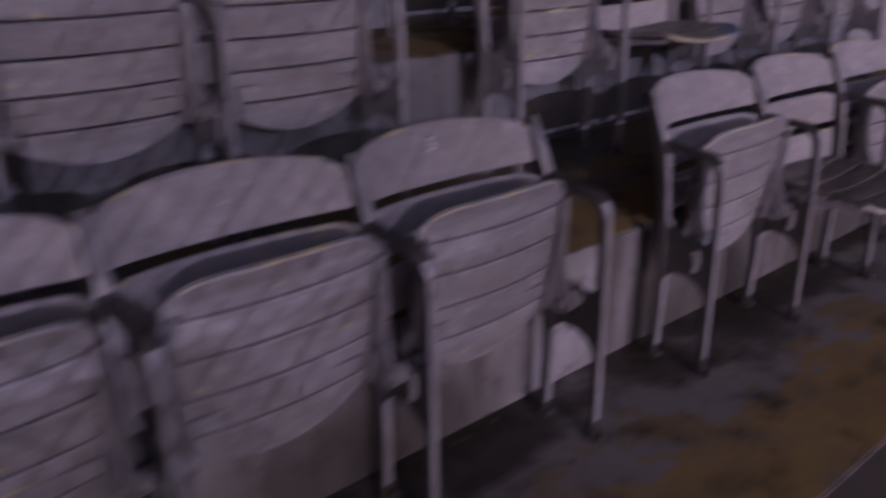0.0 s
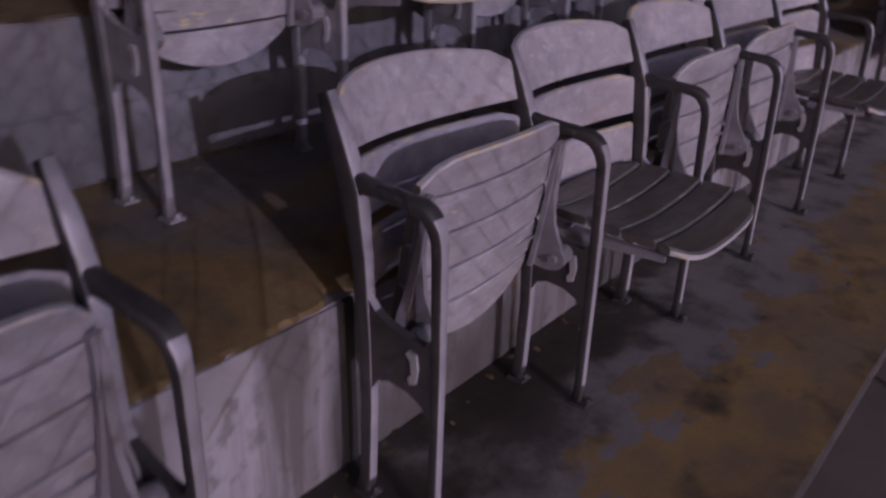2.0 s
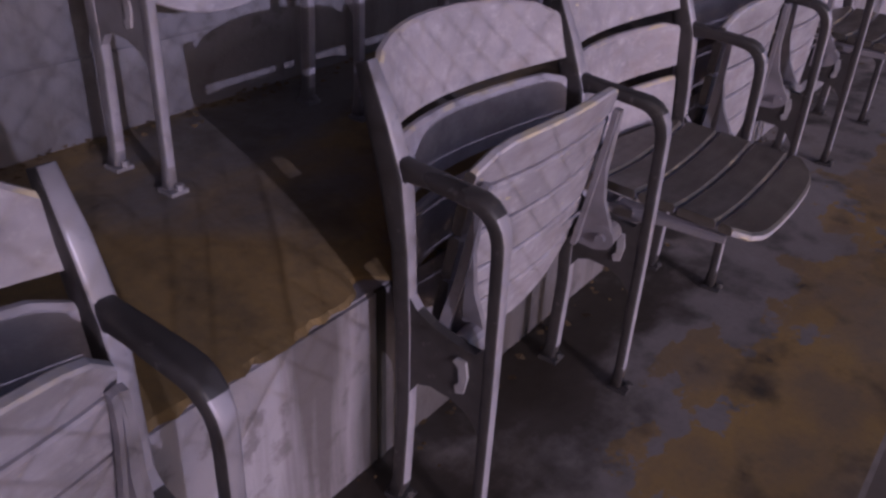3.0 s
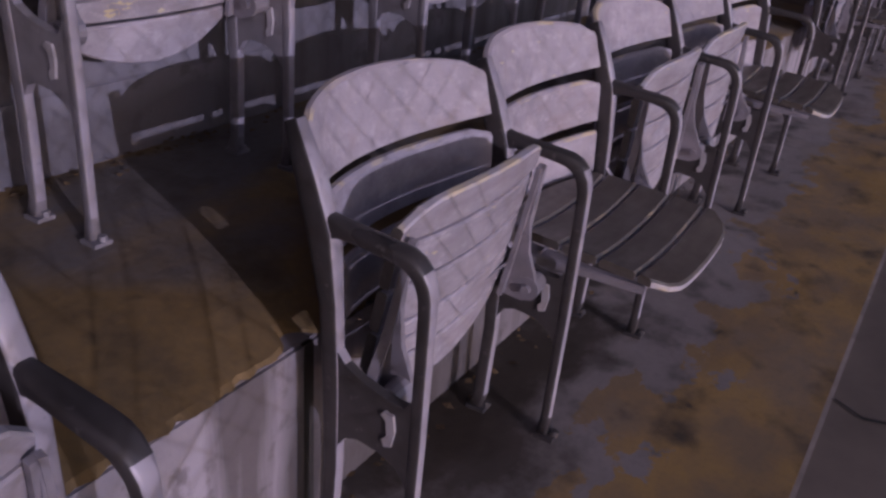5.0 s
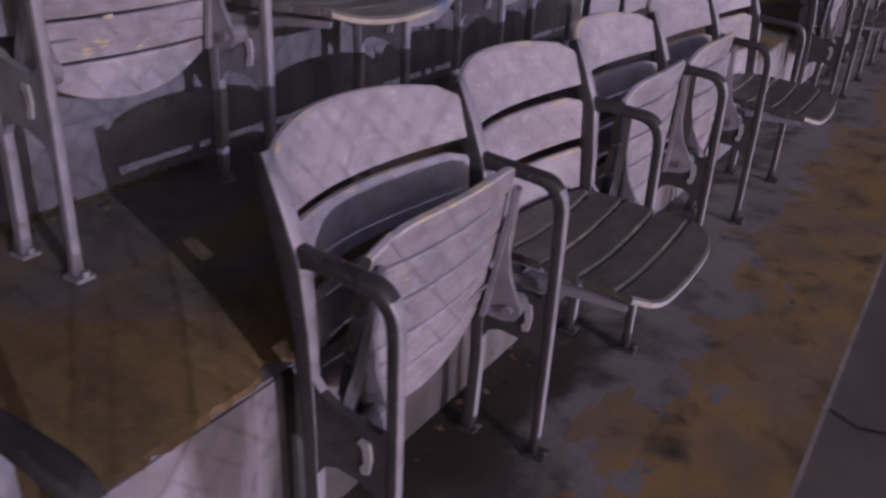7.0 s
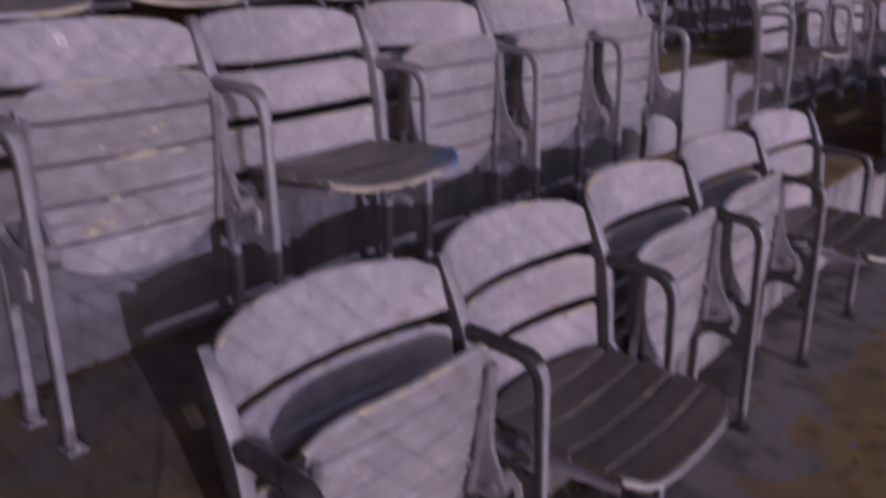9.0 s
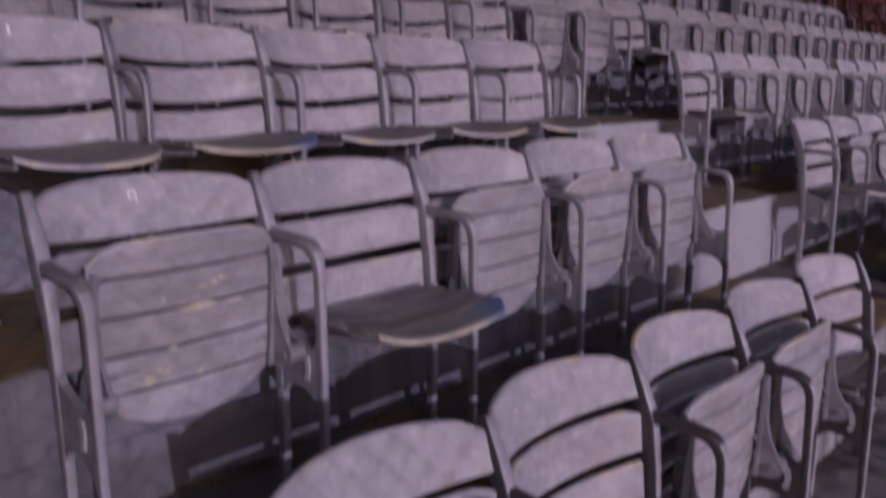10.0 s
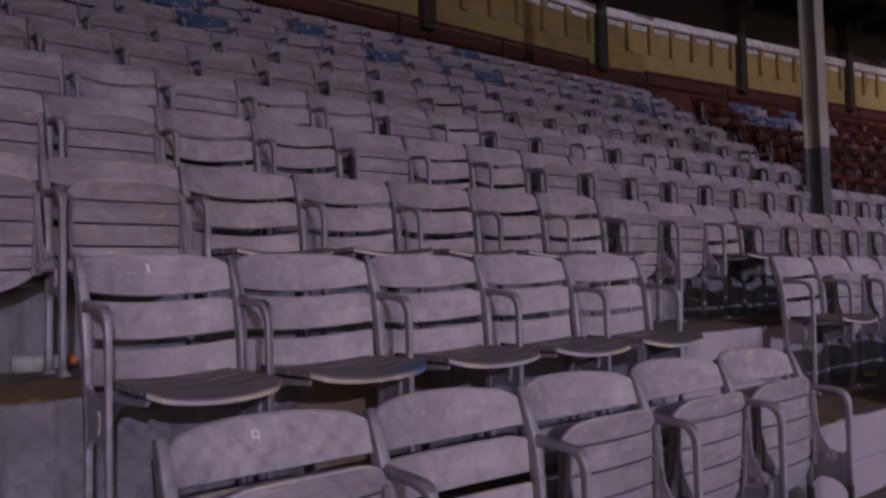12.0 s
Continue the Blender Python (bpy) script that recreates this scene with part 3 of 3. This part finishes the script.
stencil("5", seats["z"][-1], 0.25, 0.710, 0.040)


def smeared_mark(chair, x, bars):
    """Painted over seat number, too worn to read: short pale bars."""
    for dx, z, w, h in bars:
        bm = bmesh.new()
        box(bm, -w / 2, w / 2, -0.0004, 0.0004, -h / 2, h / 2)
        o = part("seat_number", bm, CHALK, chair, "worn pale stencil bar")
        o.matrix_basis = pose(x + dx, slat_front(z), z - 0.016, -17, 0, 0)


smeared_mark(seats["m"][0], 0.235, ((-0.008, 0.722, 0.005, 0.024), (0.008, 0.722, 0.005, 0.024), (0.0, 0.733, 0.018, 0.005), (0.0, 0.720, 0.016, 0.004)))
smeared_mark(seats["n"][0], 0.24, ((0.0, 0.722, 0.009, 0.026),))

# ---- flaked paint on the nearest boards ----
BARE = plain("flaked_bare_wood", (0.60, 0.53, 0.42), 0.7, 0.35, 60)


def flake_bm(w, h, seed):
    bm = bmesh.new()
    r = random.Random(seed)
    n = 9
    ring = [bm.verts.new((w / 2 * math.cos(a * math.tau / n) * r.uniform(0.5, 1.1), 0, h / 2 * math.sin(a * math.tau / n) * r.uniform(0.4, 1.15))) for a in range(n)]
    bm.faces.new(ring)
    return bm


def back_flake(chair, x, z, w, h, seed):
    """A flake on the front of the top back board."""
    u = (x - 0.014) / 0.472 * 2 - 1
    bow = 0.064 * (1 - u * u)
    o = part("paint_flake", flake_bm(w, h, seed), BARE, chair, "bare wood where paint flaked off")
    o.matrix_basis = pose(x, -0.030 + 0.038 * (z - 0.62) / 0.12 + bow - 0.0092, z - 0.25 * bow, -17, 0, -math.degrees(math.atan(0.064 * 2 * u / 0.236)) * -1)


def seat_flake(chair, x, v, w, h, seed):
    """A flake on the underside of the seat."""
    frame_ob = next(c for c in chair.children if c.name.startswith("seat_frame"))
    u = (x - 0.25) / HALF
    o = part("paint_flake", flake_bm(w, h, seed), BARE, frame_ob, "bare wood where paint flaked off")
    o.matrix_basis = pose(x, v - HINGE.y, 0.006 - 0.018 * (1 - u * u) + 0.006 * (v - FRONT) / (REAR - FRONT) - 0.0008, 90, 0, 0)


fa, fb = seats["f"][0], seats["f"][1]
for i, (c, x, z, w, h) in enumerate(((fa, 0.287, 0.728, 0.016, 0.010), (fa, 0.186, 0.722, 0.020, 0.010), (fa, 0.200, 0.727, 0.008, 0.008), (fb, 0.130, 0.712, 0.026, 0.008), (fb, 0.205, 0.724, 0.030, 0.007),
                                     (fb, 0.300, 0.730, 0.007, 0.007), (seats["m"][0], 0.200, 0.708, 0.018, 0.008), (seats["m"][0], 0.222, 0.712, 0.009, 0.009), (seats["m"][1], 0.205, 0.715, 0.016, 0.012),
                                     (seats["z"][5], 0.26, 0.70, 0.014, 0.010), (seats["n"][3], 0.11, 0.70, 0.010, 0.010))):
    back_flake(c, x, z, w, h, i)
m0 = seats["m"][0]
for i, (x, v, w, h) in enumerate(((0.265, -0.249, 0.135, 0.014), (0.345, -0.245, 0.060, 0.010), (0.270, -0.288, 0.030, 0.010), (0.300, -0.292, 0.022, 0.016), (0.322, -0.300, 0.026, 0.009), (0.205, -0.172, 0.034, 0.011),
                                  (0.265, -0.108, 0.020, 0.009), (0.190, -0.275, 0.012, 0.008))):
    seat_flake(m0, x, v, w, h, 50 + i)

# ---- crumbs and dead leaves swept against the step faces ----
LEAF = plain("dry_brown_litter", (0.15, 0.095, 0.045), 0.9, 0.6, 25)
bm = bmesh.new()
rl = random.Random(12)
for k, count in ((0, 220), (1, 420), (2, 220)):
    for _ in range(count):
        x = rl.uniform(0.2, 6.5)
        y = RISE_Y[k] - abs(rl.gauss(0, 0.045)) - 0.004 - (0.010 if k else 0)
        w, a = rl.uniform(0.004, 0.016), rl.uniform(0, math.tau)
        z = ROW_Z[k] + rl.uniform(0.001, 0.006)
        v = [bm.verts.new((x + w * math.cos(a + b) * rl.uniform(0.5, 1), y + w * math.sin(a + b) * rl.uniform(0.5, 1), z + rl.uniform(0, 0.006))) for b in (0, 1.5, 3.1, 4.6)]
        bm.faces.new(v)
tagged(put("litter", mesh_of("litter", bm, LEAF)), "dry brown crumbs and leaf bits along the steps", "litter", kind="stuff")

# ---- column, rear wall and roof ----
CX, CY = 8.80, 4.00
column = tagged(new("column"), "steel roof column, cream above and slate grey below", "column")
column.location = (CX, CY, 0)
for name, z0, z1, mat in (("lower_shaft", 1.172, 2.62, GREYCOL), ("upper_shaft", 2.62, 7.83, CREAM)):
    bm = bmesh.new()
    box(bm, -0.085, 0.085, -0.080, -0.066, z0, z1)
    box(bm, -0.085, 0.085, 0.066, 0.080, z0, z1)
    box(bm, -0.045, 0.045, -0.066, 0.066, z0, z1)
    part(name, bm, mat, column)

WALL_Y, TOP_Z = 9.62, ROW_Z[-1]
bm = bmesh.new()
bent_box(bm, WALL_Y, WALL_Y + 0.2, 0.0, 5.26)
tagged(put("wall_north", mesh_of("wall_north", bm, REDWALL)), "oxide red painted rear wall of the stand", "wall", kind="structure")
bm = bmesh.new()
bent_box(bm, RISE_Y[10] + 0.3, WALL_Y, TOP_Z - 0.2, TOP_Z)
tagged(put("gangway", mesh_of("gangway", bm, REDWALL)), "dark red gangway behind the last row", "gangway", kind="structure")
bm = bmesh.new()
bent_box(bm, WALL_Y + 0.12, WALL_Y + 0.2, 5.26, 8.4)
tagged(put("wall_backing", mesh_of("wall_backing", bm, DARKROOF)), "sooty boards closing the rear wall up to the roof", "wall", kind="structure")
bays = [-3.68, 0.47, 4.62, 8.77, 12.78, 16.68, 20.52, 24.32, 28.12]
for xa, xb in zip(bays, bays[1:]):
    ya, yb = WALL_Y + bend(xa), WALL_Y + bend(xb)
    turn = math.degrees(math.atan2(yb - ya, xb - xa))
    bay = tagged(new("wall_panel"), "yellow ochre battened panel bay with bleached top ledge", "wall panel", "panel bays of the rear wall")
    bay.matrix_basis = pose(xa, ya, 5.26, 0, 0, turn)
    w = math.hypot(xb - xa, yb - ya)
    bm = bmesh.new()
    box(bm, 0.12, w - 0.12, 0.06, 0.10, 0.0, 1.00)
    part("board", bm, YELLOW, bay)
    bm = bmesh.new()
    box(bm, 0.12, w - 0.12, 0.0, 0.06, 0.0, 0.36)
    bmesh.ops.bevel(bm, geom=bm.edges[:], offset=0.012, segments=1, affect="EDGES")
    part("rail", bm, YELLOW, bay)
    n = 6
    for i in range(n + 1):
        xx = 0.19 + (w - 0.38) * i / n
        bm = bmesh.new()
        box(bm, xx - 0.06, xx + 0.06, -0.02, 0.06, 0.36, 0.90)
        part("batten", bm, YELLOW, bay)
        if i < n:
            # pale strip that paints the bright light at the top of each recess
            bm = bmesh.new()
            box(bm, xx + 0.075, xx + (w - 0.38) / n - 0.075, 0.035, 0.058, 0.79, 0.895)
            part("fillet", bm, PALE, bay, "pale strip painted as light under the ledge")
    bm = bmesh.new()
    box(bm, 0.10, w - 0.10, -0.06, 0.11, 0.90, 1.07)
    bmesh.ops.bevel(bm, geom=bm.edges[:], offset=0.02, segments=1, affect="EDGES")
    part("ledge", bm, PALE, bay, "bleached white top ledge")
    post = tagged(new("wall_post"), "sooty steel post between the panel bays", "post", "posts of the rear wall")
    post.location = (xa, ya, 5.26)
    bm = bmesh.new()
    box(bm, -0.115, 0.115, -0.12, 0.12, -0.1, 3.1)
    part("shaft", bm, DARKSTEEL, post)
    bm = bmesh.new()
    sweep(bm, [(0.0, 1.25), (-0.62, 2.25)], 0.06, 0.06)
    part("brace", bm, DARKSTEEL, post)
for xa, xb in ((2.0, 11.93), (13.46, 27.0)):
    rail = tagged(new("handrail"), "thin red pipe rail along the rear gangway", "handrail", "rails of the rear gangway")
    rail.matrix_basis = pose(xa, 9.2 + bend(xa), TOP_Z, 0, 0, -math.degrees(math.atan(BEND)) if xa > BEND_X else 0.0)
    n = round((xb - xa) / 2.2)
    for i in range(n + 1):
        bm = bmesh.new()
        sweep(bm, [(0, 0.0), (0, 0.86)], 0.04, 0.04)
        part("post", bm, REDMETAL, rail).location.x = (xb - xa) * i / n
    bm = bmesh.new()
    box(bm, -0.02, xb - xa + 0.02, -0.02, 0.02, 0.86, 0.90)
    part("top_rail", bm, REDMETAL, rail)
sign = tagged(new("row_sign"), "small white sign plate with dark marks on a thin post", "sign")
sign.location = (13.2, 8.62, TOP_Z)
bm = bmesh.new()
sweep(bm, [(0, 0.0), (0, 0.22)], 0.02, 0.02)
part("post", bm, REDMETAL, sign)
bm = bmesh.new()
box(bm, -0.07, 0.07, -0.022, -0.010, 0.06, 0.27)
part("plate", bm, PALE, sign)
for zz in (0.11, 0.165, 0.22):
    bm = bmesh.new()
    box(bm, -0.045, 0.045, -0.027, -0.022, zz - 0.008, zz + 0.008)
    part("mark", bm, CRACK, sign, "dark painted bar")

bm = bmesh.new()
BACK, FORE, LOW, HIGH = WALL_Y - 0.5, -3.5, 7.3, 9.56


def roof_piece(x0, x1, y0, y1, drop, thick):
    """A beam or sheet under the slope of the roof, which rises to the field."""
    for v in box(bm, x0, x1, y0, y1, -drop - thick, -drop):
        v.co.z += LOW + (HIGH - LOW) * (BACK - v.co.y) / (BACK - FORE)


roof_piece(LEFT, RIGHT, FORE, BACK, 0.0, 0.12)
for i in range(24):
    x = LEFT + 0.5 + i * 1.4
    roof_piece(x - 0.06, x + 0.06, FORE, BACK, 0.12, 0.12)
for y in (2.2, 4.02, 7.5):
    roof_piece(LEFT, RIGHT, y - 0.1, y + 0.1, 0.24, 0.12)
tagged(put("ceiling", mesh_of("ceiling", bm, DARKROOF)), "sooty dark roof with beams over the stand", "roof", kind="structure")
bm = bmesh.new()
box(bm, LEFT - 0.2, LEFT, -3.5, WALL_Y + 0.4, 0.0, 9.3)
tagged(put("wall_west", mesh_of("wall_west", bm, REDWALL)), "dark red end wall of the stand", "wall", kind="structure")
bm = bmesh.new()
box(bm, RIGHT, RIGHT + 0.2, -3.5, WALL_Y + 0.4, 0.0, 9.3)
tagged(put("wall_east", mesh_of("wall_east", bm, REDWALL)), "dark red end wall of the stand", "wall", kind="structure")

# the field and the wire backstop in front of the stand
bm = bmesh.new()
v = [bm.verts.new(p) for p in ((-900, -900, -0.21), (900, -900, -0.21), (900, 900, -0.21), (-900, 900, -0.21))]
bm.faces.new(v)
tagged(put("ground", mesh_of("ground", bm, GRASS)), "dull grass of the playing field", "ground", kind="structure")
bm = bmesh.new()
NX0, NX1, NY, CELL = -12.0, 14.0, -0.25, 0.068


def net_band(z0, z1, wire, right=NX1, cell=CELL):
    """A band of the net between two heights: wires that cross in diamonds."""
    high = z1 - z0
    for sgn in (1, -1):
        for i in range(int((right - NX0) / cell)):
            p = Vector((NX0 + i * cell, NY, z0))
            q = p + Vector((sgn * high, 0, high))
            t = (q - p).normalized()
            s1, s2 = t.cross(Vector((0, 1, 0))) * wire, Vector((0, wire, 0))
            ring = [[bm.verts.new(c + d) for d in (s1, s2, -s1, -s2)] for c in (p, q)]
            for j in range(4):
                bm.faces.new((ring[0][j], ring[0][(j + 1) % 4], ring[1][(j + 1) % 4], ring[1][j]))


net_band(0.62, 2.45, 0.0013)
# unseen layers added to take sun off the seats at the left
net_band(0.95, 1.50, 0.0008, 0.70, 0.012)
net_band(0.61, 1.60, 0.0016, 0.05)
net_band(0.24, 0.88, 0.0014, 0.42, 0.012)
# denser unseen bands, added to dim the upper rows
net_band(2.45, 3.9, 0.0020, cell=0.024)
net_band(3.9, 8.45, 0.0037, cell=0.026)
tagged(put("backstop_net", mesh_of("backstop_net", bm, WIRE)), "galvanised diamond wire net before the stand, with added bands that dim the sun", "net", kind="stuff")

# litter on the treads
bottle = tagged(new("plastic_bottle"), "clear plastic bottle with orange cap lying on the tread", "bottle")
bottle.matrix_basis = pose(1.755, 3.47, 1.207, 0, 90, -8)
bm = bmesh.new()
prof = [(0.0, 0.0), (0.030, 0.002), (0.033, 0.012), (0.033, 0.06), (0.030, 0.07), (0.033, 0.08), (0.033, 0.12), (0.024, 0.150), (0.012, 0.172), (0.012, 0.185)]
rings = [[bm.verts.new((r * math.cos(a * math.tau / 14), r * math.sin(a * math.tau / 14), h)) for a in range(14)] for r, h in prof[1:]]
for a, b in zip(rings, rings[1:]):
    for j in range(14):
        bm.faces.new((a[j], a[(j + 1) % 14], b[(j + 1) % 14], b[j]))
bm.faces.new(rings[0][::-1])
bm.faces.new(rings[-1])
glass = bpy.data.materials.new("clear_plastic")
glass.use_nodes = True
gb = glass.node_tree.nodes["Principled BSDF"]
gb.inputs["Roughness"].default_value, gb.inputs["Transmission Weight"].default_value, gb.inputs["IOR"].default_value = 0.12, 0.75, 1.45
put("body", mesh_of("body", bm, glass, smooth=True), bottle, None, "clear crumpled body")
bm = bmesh.new()
bmesh.ops.create_cone(bm, cap_ends=True, segments=14, radius1=0.016, radius2=0.015, depth=0.024, matrix=Matrix.Translation((0, 0, 0.190)))
part("cap", bm, plain("orange_plastic", (0.55, 0.13, 0.02), 0.4, 0.1, 5), bottle, "orange screw cap")
bm = bmesh.new()
rw = random.Random(3)
bmesh.ops.create_icosphere(bm, subdivisions=2, radius=0.06)
for v in bm.verts:
    v.co *= rw.uniform(0.6, 1.1)
    v.co.z = max(v.co.z * 0.5, -0.018)
    v.co.x *= 1.6
wrap = tagged(put("wrapper", mesh_of("wrapper", bm, plain("yellow_paper", (0.55, 0.40, 0.03), 0.5, 0.3, 20))), "crumpled yellow paper wrapper on the tread", "wrapper")
wrap.location = (6.45, 2.66, 0.797)
